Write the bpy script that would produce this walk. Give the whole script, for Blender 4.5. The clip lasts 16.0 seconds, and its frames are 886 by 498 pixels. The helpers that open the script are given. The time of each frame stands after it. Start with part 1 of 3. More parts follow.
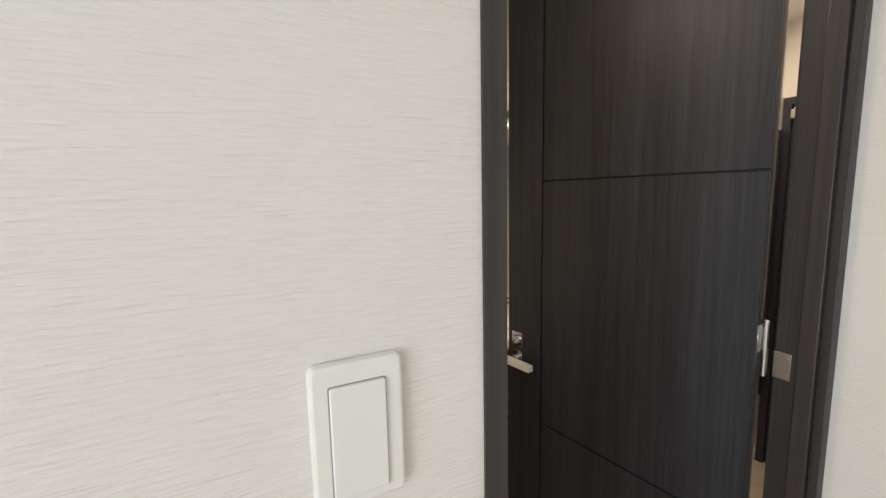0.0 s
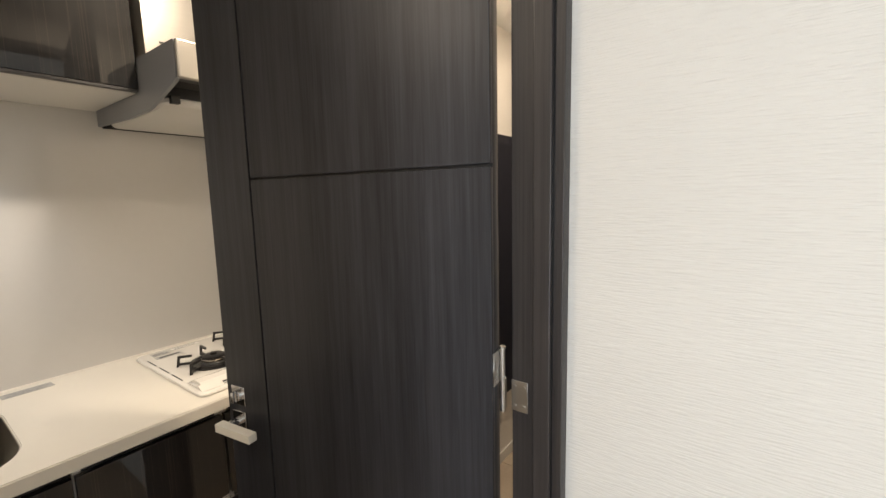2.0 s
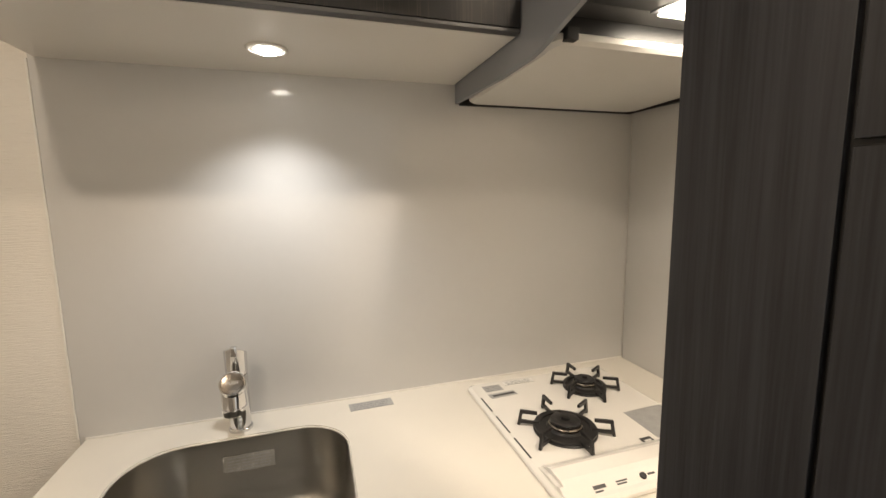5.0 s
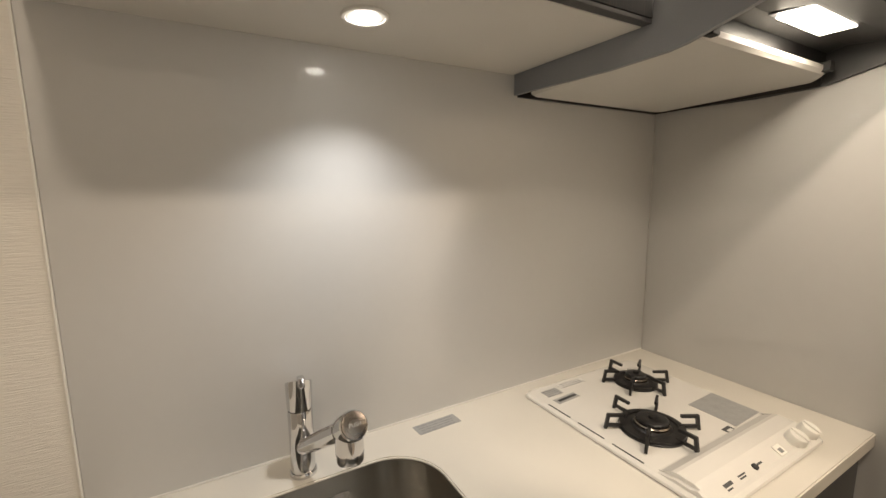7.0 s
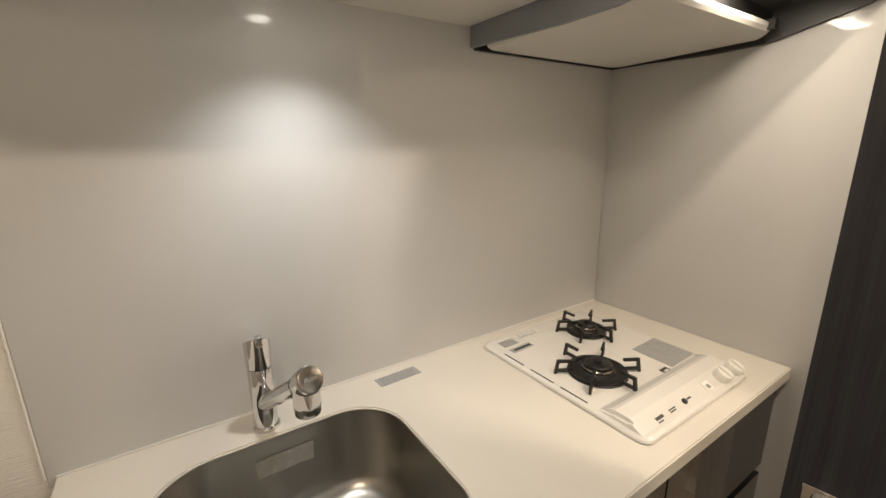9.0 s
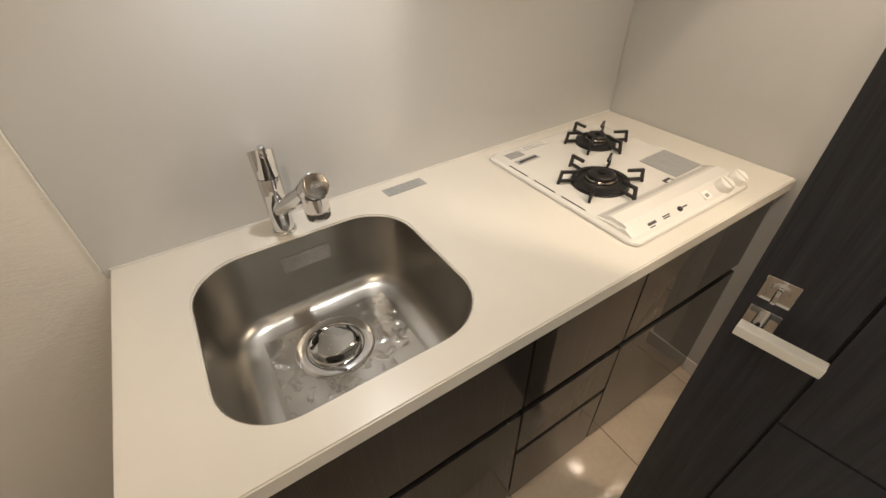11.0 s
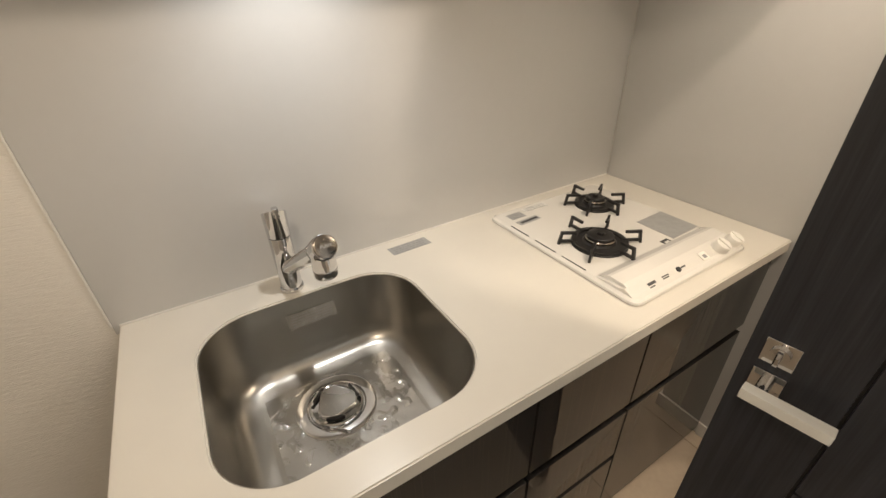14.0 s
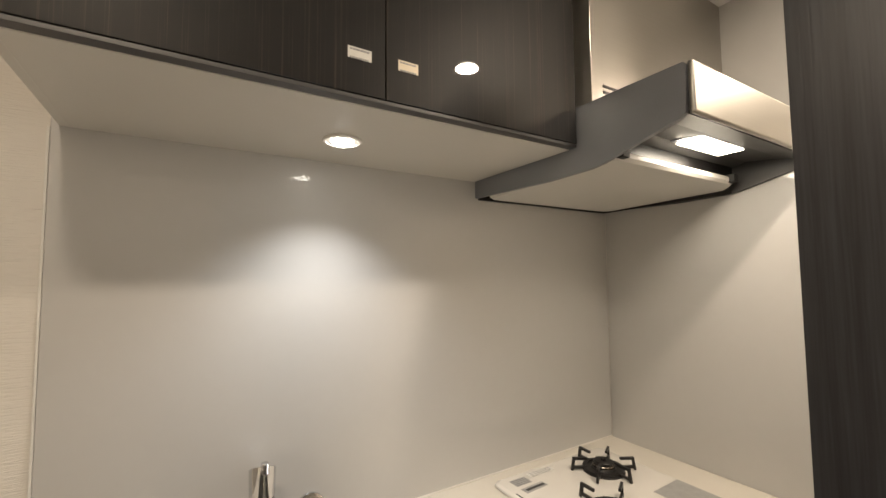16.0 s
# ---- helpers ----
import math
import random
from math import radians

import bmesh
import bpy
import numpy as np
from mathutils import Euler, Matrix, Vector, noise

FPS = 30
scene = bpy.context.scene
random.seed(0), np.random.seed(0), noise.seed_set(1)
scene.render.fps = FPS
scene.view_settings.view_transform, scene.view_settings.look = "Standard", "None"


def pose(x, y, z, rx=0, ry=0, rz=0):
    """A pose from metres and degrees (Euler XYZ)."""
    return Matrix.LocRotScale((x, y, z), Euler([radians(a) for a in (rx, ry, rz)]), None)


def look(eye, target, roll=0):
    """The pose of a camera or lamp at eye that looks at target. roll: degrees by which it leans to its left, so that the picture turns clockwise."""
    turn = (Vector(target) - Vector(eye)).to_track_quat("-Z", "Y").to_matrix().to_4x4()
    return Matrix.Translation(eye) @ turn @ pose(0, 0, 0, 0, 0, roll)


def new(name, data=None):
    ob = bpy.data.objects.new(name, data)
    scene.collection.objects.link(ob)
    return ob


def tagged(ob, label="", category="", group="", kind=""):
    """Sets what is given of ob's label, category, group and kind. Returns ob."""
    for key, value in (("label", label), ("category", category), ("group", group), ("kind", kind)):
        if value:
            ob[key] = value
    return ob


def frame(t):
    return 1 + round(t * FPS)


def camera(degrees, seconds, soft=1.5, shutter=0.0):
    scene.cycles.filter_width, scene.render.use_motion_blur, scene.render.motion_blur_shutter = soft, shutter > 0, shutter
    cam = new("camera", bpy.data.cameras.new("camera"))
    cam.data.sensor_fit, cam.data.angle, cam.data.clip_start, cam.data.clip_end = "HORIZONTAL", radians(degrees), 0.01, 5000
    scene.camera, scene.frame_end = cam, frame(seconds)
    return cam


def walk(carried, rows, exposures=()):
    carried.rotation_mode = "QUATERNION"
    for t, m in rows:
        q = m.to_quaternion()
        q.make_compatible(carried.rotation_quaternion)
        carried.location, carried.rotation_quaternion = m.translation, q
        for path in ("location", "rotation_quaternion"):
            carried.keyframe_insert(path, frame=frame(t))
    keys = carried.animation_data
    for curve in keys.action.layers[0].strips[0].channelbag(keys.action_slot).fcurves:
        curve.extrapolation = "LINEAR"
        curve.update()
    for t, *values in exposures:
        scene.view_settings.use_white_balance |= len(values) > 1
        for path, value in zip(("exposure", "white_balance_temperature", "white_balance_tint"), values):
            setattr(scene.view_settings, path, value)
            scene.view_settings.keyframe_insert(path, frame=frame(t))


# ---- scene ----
PATH = [
    (0, (0.112, -1.917, 1.421), (1.006, -0.146, 1.165), -1.2),
    (0.5, (0.172, -1.921, 1.421), (1.369, -0.339, 1.164), -1.4),
    (1, (0.229, -1.917, 1.419), (1.65, -0.534, 1.155), -1.5),
    (1.5, (0.337, -1.883, 1.406), (1.889, -0.646, 1.154), -1.5),
    (2, (0.459, -1.808, 1.411), (2.057, -0.632, 1.157), -1.4),
    (2.5, (0.564, -1.714, 1.423), (2.122, -0.488, 1.159), -1.4),
    (3, (0.672, -1.592, 1.430), (2.095, -0.213, 1.161), -1.4),
    (3.5, (0.708, -1.481, 1.427), (1.923, 0.084, 1.154), -1.2),
    (4, (0.679, -1.375, 1.426), (1.654, 0.351, 1.163), -1.0),
    (4.5, (0.617, -1.272, 1.42), (1.366, 0.563, 1.159), -0.8),
    (5, (0.551, -1.149, 1.422), (1.136, 0.745, 1.159), -0.8),
    (5.2, (0.538, -1.097, 1.424), (1.077, 0.81, 1.156), -0.7),
    (7.3, (0.178, -0.9, 1.432), (1.232, 0.775, 1.145), -0.5),
    (7.5, (0.167, -0.899, 1.432), (1.259, 0.752, 1.146), -0.5),
    (8, (0.179, -0.904, 1.434), (1.304, 0.722, 1.13), -0.6),
    (8.2, (0.196, -0.911, 1.434), (1.318, 0.713, 1.111), -0.6),
    (10.3, (0.251, -0.935, 1.426), (1.176, 0.549, 0.456), -1.3),
    (10.5, (0.251, -0.935, 1.424), (1.144, 0.508, 0.366), -1.5),
    (11, (0.248, -0.941, 1.414), (1.065, 0.39, 0.165), -1.8),
    (11.5, (0.252, -0.944, 1.41), (0.994, 0.277, 0.01), -2.1),
    (12, (0.249, -0.944, 1.411), (0.943, 0.203, -0.073), -2.3),
    (12.5, (0.25, -0.948, 1.418), (0.933, 0.186, -0.08), -2.3),
    (13, (0.25, -0.952, 1.419), (0.98, 0.261, 0.006), -2.2),
    (13.5, (0.25, -0.954, 1.425), (1.055, 0.382, 0.173), -1.9),
    (14, (0.243, -0.956, 1.434), (1.126, 0.513, 0.403), -1.7),
    (14.5, (0.243, -0.966, 1.44), (1.188, 0.618, 0.666), -1.4),
    (15, (0.236, -0.982, 1.443), (1.237, 0.681, 0.96), -1.0),
    (15.5, (0.23, -1.002, 1.445), (1.259, 0.704, 1.266), -0.8),
    (16, (0.21, -1.016, 1.44), (1.253, 0.685, 1.567), -0.5),
]
cam = camera(93.6, 16.0)
walk(cam, [(t, look(eye, target, roll)) for t, eye, target, roll in PATH],
     exposures=((0, -0.25), (1, -0.1), (2, 0.05), (3, 0.5), (3.5, 0.85), (4, 0.7), (5, 0.15), (7.5, -0.12), (11, 0.05), (12.5, 0.1), (14, 0.0), (16, -0.03)))

# ---------------------------------------------------------------- light
world = bpy.data.worlds.new("sky")
scene.world = world
world.use_nodes = True
wt = world.node_tree
sky = wt.nodes.new("ShaderNodeTexSky")
sky.sky_type, sky.sun_disc = "NISHITA", False
sky.sun_elevation, sky.sun_rotation = radians(40), radians(150)
wt.links.new(sky.outputs[0], wt.nodes["Background"].inputs[0])
wt.nodes["Background"].inputs[1].default_value = 0.1

CEIL = 2.24          # kitchen ceiling
LAMPS = [(-0.03, -1.06), (1.10, -1.04), (1.97, -1.03)]   # ceiling downlights
WARM, COOL = (1.0, 0.83, 0.64), (0.84, 0.92, 1.0)


def lamp(name, kind, m, power, color, **values):
    data = bpy.data.lights.new(name, kind)
    data.energy, data.color = power, color
    if kind == "SPOT":
        data.spot_size, data.spot_blend, data.shadow_soft_size = values["size"], values["blend"], values["radius"]
    if kind == "AREA":
        data.shape, data.size, data.size_y = values.get("shape", "RECTANGLE"), values["w"], values["h"]
    ob = new(name, data)
    ob.matrix_world = m
    return ob


for (lx, ly), watts in zip(LAMPS, (7.0, 11.0, 9.0)):
    lamp("downlight_lamp", "AREA", pose(lx, ly, CEIL - 0.0125), watts, WARM, shape="DISK", w=0.085, h=0.085)
lamp("cabinet_lamp", "SPOT", pose(0.475, -0.185, 1.690), 11.5, (1.0, 0.98, 0.95), size=radians(116), blend=1.0, radius=0.022)
lamp("hood_lamp", "AREA", pose(1.27, -0.515, 1.735), 1.2, (1.0, 0.86, 0.68), w=0.17, h=0.05)
# daylight in the window opening of the room
lamp("window_daylight", "AREA", pose(-2.44, -3.2, 1.3, 90, 0, -90), 84, COOL, w=1.6, h=1.6)


# ---------------------------------------------------------------- materials
def material(name, color, rough=0.5, metal=0.0, coat=0.0, coat_rough=0.05, spread=0.06, scale=(6, 6, 6), bump=0.0,
             bump_scale=(200, 200, 200), rough_spread=0.08, emit=None, per_piece=0.0, spec=0.5):
    mat = bpy.data.materials.new(name)
    mat.use_nodes = True
    nt = mat.node_tree
    b = nt.nodes["Principled BSDF"]
    b.inputs["Metallic"].default_value = metal
    b.inputs["Coat Weight"].default_value = coat
    b.inputs["Coat Roughness"].default_value = coat_rough
    b.inputs["Specular IOR Level"].default_value = spec
    co = nt.nodes.new("ShaderNodeTexCoord")

    def field(sc, detail=4.0):
        mp = nt.nodes.new("ShaderNodeMapping")
        mp.inputs["Scale"].default_value = sc
        n = nt.nodes.new("ShaderNodeTexNoise")
        n.inputs["Scale"].default_value, n.inputs["Detail"].default_value = 1.0, detail
        nt.links.new(co.outputs["Object"], mp.inputs[0])
        nt.links.new(mp.outputs[0], n.inputs["Vector"])
        return n.outputs[0]

    broad, fine = field(scale), field(bump_scale, 3.0)
    add = nt.nodes.new("ShaderNodeMath")
    add.operation = "MULTIPLY_ADD"
    add.inputs[1].default_value = 0.4
    nt.links.new(fine, add.inputs[0])
    nt.links.new(broad, add.inputs[2])
    ramp = nt.nodes.new("ShaderNodeValToRGB")
    lo = [max(0.0, c * (1 - spread)) for c in color]
    hi = [min(1.0, c * (1 + spread)) for c in color]
    ramp.color_ramp.elements[0].position, ramp.color_ramp.elements[1].position = 0.45, 0.95
    ramp.color_ramp.elements[0].color, ramp.color_ramp.elements[1].color = (*lo, 1), (*hi, 1)
    nt.links.new(add.outputs[0], ramp.inputs[0])
    out = ramp.outputs[0]
    if per_piece:
        info, hsv, mr = nt.nodes.new("ShaderNodeObjectInfo"), nt.nodes.new("ShaderNodeHueSaturation"), nt.nodes.new("ShaderNodeMapRange")
        mr.inputs[3].default_value, mr.inputs[4].default_value = 1 - per_piece, 1 + per_piece
        nt.links.new(info.outputs["Random"], mr.inputs[0])
        nt.links.new(mr.outputs[0], hsv.inputs["Value"])
        nt.links.new(out, hsv.inputs["Color"])
        out = hsv.outputs[0]
    nt.links.new(out, b.inputs["Base Color"])
    rr = nt.nodes.new("ShaderNodeMapRange")
    rr.inputs[3].default_value, rr.inputs[4].default_value = max(0.0, rough - rough_spread), min(1.0, rough + rough_spread)
    nt.links.new(broad, rr.inputs[0])
    nt.links.new(rr.outputs[0], b.inputs["Roughness"])
    if bump:
        bp = nt.nodes.new("ShaderNodeBump")
        bp.inputs["Strength"].default_value, bp.inputs["Distance"].default_value = 1.0, bump
        nt.links.new(fine, bp.inputs["Height"])
        nt.links.new(bp.outputs[0], b.inputs["Normal"])
    if emit:
        b.inputs["Emission Color"].default_value = (*emit[0], 1)
        b.inputs["Emission Strength"].default_value = emit[1]
    return mat


def grain(name, dark, light, rough, coat, period, bump=0.0, streak=0.5, coat_rough=0.03, spec=0.5, ramp_at=(0.36, 0.68)):
    """Wood-print board whose grain runs along z, in bands of about period metres."""
    mat = bpy.data.materials.new(name)
    mat.use_nodes = True
    nt = mat.node_tree
    b = nt.nodes["Principled BSDF"]
    co = nt.nodes.new("ShaderNodeTexCoord")

    def field(sc, detail, d=0.0):
        mp, n = nt.nodes.new("ShaderNodeMapping"), nt.nodes.new("ShaderNodeTexNoise")
        mp.inputs["Scale"].default_value = sc
        n.inputs["Scale"].default_value, n.inputs["Detail"].default_value, n.inputs["Distortion"].default_value = 1.0, detail, d
        nt.links.new(co.outputs["Object"], mp.inputs[0])
        nt.links.new(mp.outputs[0], n.inputs["Vector"])
        return n.outputs[0]

    k = 1 / period
    bands, lines, pores = field((k, k, 0.5), 3, 0.2), field((k * 5, k * 5, 1.5), 2), field((k * 22, k * 22, 9), 2)
    m1, m2 = nt.nodes.new("ShaderNodeMix"), nt.nodes.new("ShaderNodeMix")
    m1.data_type = m2.data_type = "FLOAT"
    m1.inputs[0].default_value, m2.inputs[0].default_value = streak, 0.3
    nt.links.new(bands, m1.inputs[2]), nt.links.new(lines, m1.inputs[3])
    nt.links.new(m1.outputs[0], m2.inputs[2]), nt.links.new(pores, m2.inputs[3])
    ramp = nt.nodes.new("ShaderNodeValToRGB")
    ramp.color_ramp.elements[0].position, ramp.color_ramp.elements[1].position = ramp_at
    ramp.color_ramp.elements[0].color, ramp.color_ramp.elements[1].color = (*dark, 1), (*light, 1)
    nt.links.new(m2.outputs[0], ramp.inputs[0])
    nt.links.new(ramp.outputs[0], b.inputs["Base Color"])
    b.inputs["Roughness"].default_value = rough
    b.inputs["Specular IOR Level"].default_value = spec
    b.inputs["Coat Weight"].default_value, b.inputs["Coat Roughness"].default_value = coat, coat_rough
    if bump:
        bp = nt.nodes.new("ShaderNodeBump")
        bp.inputs["Strength"].default_value, bp.inputs["Distance"].default_value = 1.0, bump
        nt.links.new(pores, bp.inputs["Height"])
        nt.links.new(bp.outputs[0], b.inputs["Normal"])
    return mat


WALLPAPER = material("wallpaper", (0.76, 0.725, 0.67), 0.75, spread=0.03, scale=(3, 3, 3), bump=0.0020, bump_scale=(30, 30, 380))
CEILING = material("ceiling_paper", (0.80, 0.79, 0.76), 0.8, spread=0.03, bump=0.0006, bump_scale=(160, 160, 160))
PANEL = material("wall_panel", (0.54, 0.534, 0.522), 0.35, coat=0.55, coat_rough=0.03, spread=0.02, scale=(2, 2, 2), bump=0.00002, bump_scale=(40, 40, 40))
COUNTER = material("solid_surface", (0.66, 0.625, 0.56), 0.32, spread=0.02, scale=(9, 9, 9), rough_spread=0.01, bump=0.00002, bump_scale=(400, 400, 400))
TILE = material("floor_tile", (0.45, 0.375, 0.295), 0.07, spread=0.10, scale=(5, 5, 5), bump=0.00003, bump_scale=(60, 60, 60), rough_spread=0.03, per_piece=0.05)
GROUT = material("grout", (0.22, 0.18, 0.14), 0.9, spread=0.2, scale=(30, 30, 30))
WHITE = material("white_paint", (0.78, 0.76, 0.72), 0.4, spread=0.03)
CABWHITE = material("melamine", (0.68, 0.66, 0.62), 0.35, spread=0.02, scale=(4, 4, 4))
DOORWOOD = grain("door_veneer", (0.0085, 0.0091, 0.0122), (0.040, 0.0412, 0.0485), 0.42, 0.0, 0.07, bump=0.0002, streak=0.5, ramp_at=(0.37, 0.68))
FRAMEWOOD = grain("frame_veneer", (0.016, 0.014, 0.014), (0.050, 0.043, 0.041), 0.45, 0.0, 0.02, bump=0.0002)
GLOSSWOOD = grain("gloss_wood", (0.0035, 0.003, 0.003), (0.075, 0.054, 0.043), 0.5, 0.9, 0.012, streak=0.6, coat_rough=0.012, spec=0.2, ramp_at=(0.55, 0.74))
# black of real channels, and of strips standing in for shade in gaps
DARK = material("black_channel_and_shade", (0.012, 0.011, 0.011), 0.4, spread=0.1)
STEEL = material("brushed_steel", (0.375, 0.36, 0.33), 0.30, metal=1.0, spread=0.05, scale=(9, 9, 9), bump=0.000006, bump_scale=(500, 500, 500), rough_spread=0.04)
CHROME = material("chrome", (0.66, 0.66, 0.67), 0.04, metal=1.0, spread=0.02, rough_spread=0.02)
NICKEL = material("satin_nickel", (0.55, 0.54, 0.52), 0.28, metal=1.0, spread=0.05)
HOODGREY = material("hood_enamel", (0.25, 0.262, 0.285), 0.38, metal=0.3, coat=0.3, coat_rough=0.15, spread=0.03)
# darkened copy of the hood enamel, with shade put into the colour
HOODDARK = material("hood_enamel_shaded", (0.060, 0.059, 0.060), 0.45, spread=0.06)
HOODLIGHT = material("hood_front_steel", (0.38, 0.365, 0.335), 0.36, metal=0.8, spread=0.04, bump=0.00002, bump_scale=(8, 300, 300))
HOODWHITE = material("hood_plate", (0.66, 0.645, 0.61), 0.4, spread=0.03)
ENAMEL = material("stove_enamel", (0.73, 0.705, 0.66), 0.12, coat=0.7, coat_rough=0.04, spread=0.02)
BRONZE = material("dark_nickel", (0.28, 0.25, 0.22), 0.25, metal=1.0, spread=0.05)
IRON = material("black_iron", (0.012, 0.011, 0.011), 0.35, spread=0.3, scale=(60, 60, 60), bump=0.0002, bump_scale=(500, 500, 500))
PLASTIC = material("ivory_plastic", (0.80, 0.78, 0.73), 0.35, spread=0.02)
LEVER = material("cream_lever", (0.76, 0.73, 0.66), 0.4, spread=0.03)
GREYFILM = material("grey_sticker", (0.33, 0.33, 0.325), 0.4, spread=0.1, scale=(50, 50, 50))
SINKFILM = material("worn_grey_film", (0.27, 0.262, 0.245), 0.25, spread=0.15, scale=(50, 50, 50))
PALEFILM = material("pale_sticker", (0.62, 0.61, 0.58), 0.35, spread=0.06, scale=(50, 50, 50))
INK = material("ink", (0.05, 0.05, 0.05), 0.5)
GREYINK = material("grey_ink", (0.25, 0.25, 0.25), 0.5)
ORANGE = material("orange_label", (0.75, 0.66, 0.52), 0.5)
RUBBER = material("black_rubber", (0.02, 0.02, 0.02), 0.6)
NAVY = material("entrance_door_steel", (0.022, 0.022, 0.03), 0.35, spread=0.2, scale=(3, 3, 1), bump=0.0002, bump_scale=(120, 120, 4))
BULB = material("lamp_lens", (0.9, 0.9, 0.9), 0.4, emit=((1.0, 0.88, 0.70), 14.0))
BULB_COOL = material("cabinet_lamp_lens", (0.9, 0.9, 0.9), 0.4, emit=((1.0, 0.94, 0.84), 22.0))
FILM = bpy.data.materials.new("clear_film")
FILM.use_nodes = True
ft = FILM.node_tree
fmix, fclear, fgloss = ft.nodes.new("ShaderNodeMixShader"), ft.nodes.new("ShaderNodeBsdfTransparent"), ft.nodes.new("ShaderNodeBsdfGlossy")
fmix.inputs[0].default_value, fgloss.inputs["Roughness"].default_value = 0.30, 0.05
ft.links.new(fclear.outputs[0], fmix.inputs[1])
ft.links.new(fgloss.outputs[0], fmix.inputs[2])
ft.links.new(fmix.outputs[0], ft.nodes["Material Output"].inputs["Surface"])
PANE = bpy.data.materials.new("window_glass")
PANE.use_nodes = True
pb = PANE.node_tree.nodes["Principled BSDF"]
pb.inputs["Transmission Weight"].default_value, pb.inputs["Roughness"].default_value = 1.0, 0.0


# ---------------------------------------------------------------- mesh tools
def box(bm, x0, x1, y0, y1, z0, z1, bevel=0.0, seg=2):
    r = bmesh.ops.create_cube(bm, size=1.0, matrix=Matrix.LocRotScale(((x0 + x1) / 2, (y0 + y1) / 2, (z0 + z1) / 2), None, (x1 - x0, y1 - y0, z1 - z0)))
    if bevel:
        edges = list({e for v in r["verts"] for e in v.link_edges})
        bmesh.ops.bevel(bm, geom=edges, offset=bevel, segments=seg, affect="EDGES", profile=0.5)
    return bm


def boxed(*args, **kw):
    return box(bmesh.new(), *args, **kw)


def rod(bm, a, b, r0, r1=None, seg=24, caps=True):
    a, b = Vector(a), Vector(b)
    turn = (b - a).to_track_quat("Z", "Y").to_matrix().to_4x4()
    bmesh.ops.create_cone(bm, cap_ends=caps, segments=seg, radius1=r0, radius2=r0 if r1 is None else r1, depth=(b - a).length,
                          matrix=Matrix.Translation((a + b) / 2) @ turn)
    return bm


def lathe(bm, center, profile, seg=40, m=None):
    """Rings of (radius, height) about z at center."""
    rings = []
    for r, z in profile:
        ring = []
        for i in range(seg):
            a = 2 * math.pi * i / seg
            p = Vector((r * math.cos(a), r * math.sin(a), z))
            p = m @ p if m else p + Vector(center)
            ring.append(bm.verts.new(p))
        rings.append(ring)
    for lo, hi in zip(rings, rings[1:]):
        for i in range(seg):
            bm.faces.new((lo[i], lo[(i + 1) % seg], hi[(i + 1) % seg], hi[i]))
    bm.faces.new(list(reversed(rings[0])))
    bm.faces.new(rings[-1])
    return bm


def round_rect(x0, x1, y0, y1, r, seg=10):
    pts = []
    for cx, cy, a0 in ((x1 - r, y1 - r, 0), (x0 + r, y1 - r, 90), (x0 + r, y0 + r, 180), (x1 - r, y0 + r, 270)):
        for i in range(seg + 1):
            a = radians(a0 + 90 * i / seg)
            pts.append((cx + r * math.cos(a), cy + r * math.sin(a)))
    return pts


def loft(bm, loops, close_first=False, close_last=True):
    rings = [[bm.verts.new(p) for p in loop] for loop in loops]
    n = len(rings[0])
    for lo, hi in zip(rings, rings[1:]):
        for i in range(n):
            bm.faces.new((lo[i], lo[(i + 1) % n], hi[(i + 1) % n], hi[i]))
    if close_first:
        bm.faces.new(list(reversed(rings[0])))
    if close_last:
        bm.faces.new(rings[-1])
    return bm


def prism(bm, pts, axis, a, b):
    """A profile of two-number points, swept along an axis from a to b."""
    def place(p, d):
        return {"x": (d, p[0], p[1]), "y": (p[0], d, p[1]), "z": (p[0], p[1], d)}[axis]
    lo, hi = [bm.verts.new(place(p, a)) for p in pts], [bm.verts.new(place(p, b)) for p in pts]
    n = len(pts)
    for i in range(n):
        bm.faces.new((lo[i], lo[(i + 1) % n], hi[(i + 1) % n], hi[i]))
    bm.faces.new(list(reversed(lo)))
    bm.faces.new(hi)
    return bm


def finish(name, bm, mat, smooth=False):
    bmesh.ops.recalc_face_normals(bm, faces=bm.faces[:])
    me = bpy.data.meshes.new(name)
    bm.to_mesh(me)
    bm.free()
    if mat:
        me.materials.append(mat)
    if smooth:
        me.shade_smooth()
        me.set_sharp_from_angle(angle=radians(35))
        whole = sum(p.area for p in me.polygons)
        for p in me.polygons:
            if p.area > 0.05 * whole:
                p.use_smooth = False
    return me


def part(name, bm, mat, parent, label="", smooth=True):
    root = parent
    while root.parent:
        root = root.parent
    bm.transform(Matrix.Translation(-root.location))
    ob = new(name, finish(name, bm, mat, smooth))
    ob.parent = parent
    return tagged(ob, label)


def thing(name, at, label, category, group=""):
    ob = new(name)
    ob.location, ob.empty_display_size = at, 0.05
    return tagged(ob, label, category, group)


def single(name, bm, mat, label, category, group="", smooth=True):
    return tagged(new(name, finish(name, bm, mat, smooth)), label, category, group)


def structure(name, bm, mat, label="", smooth=False):
    return tagged(new(name, finish(name, bm, mat, smooth)), label, name.split("_")[0], "", "structure")


# ---------------------------------------------------------------- setting
W, D, H = 1.555, 0.618, 0.85        # counter length, depth, height
LEFT, HALLY, SOUTH, ROOMY = -0.67, -0.754, -1.49, -1.577
ENTRY, GENKAN = 2.64, -0.09
SWITCHY = -1.606                    # the wall stands a little prouder on the switch's side
DOOR_L, DOOR_R, DOOR_T = 0.333, 1.08, 2.07

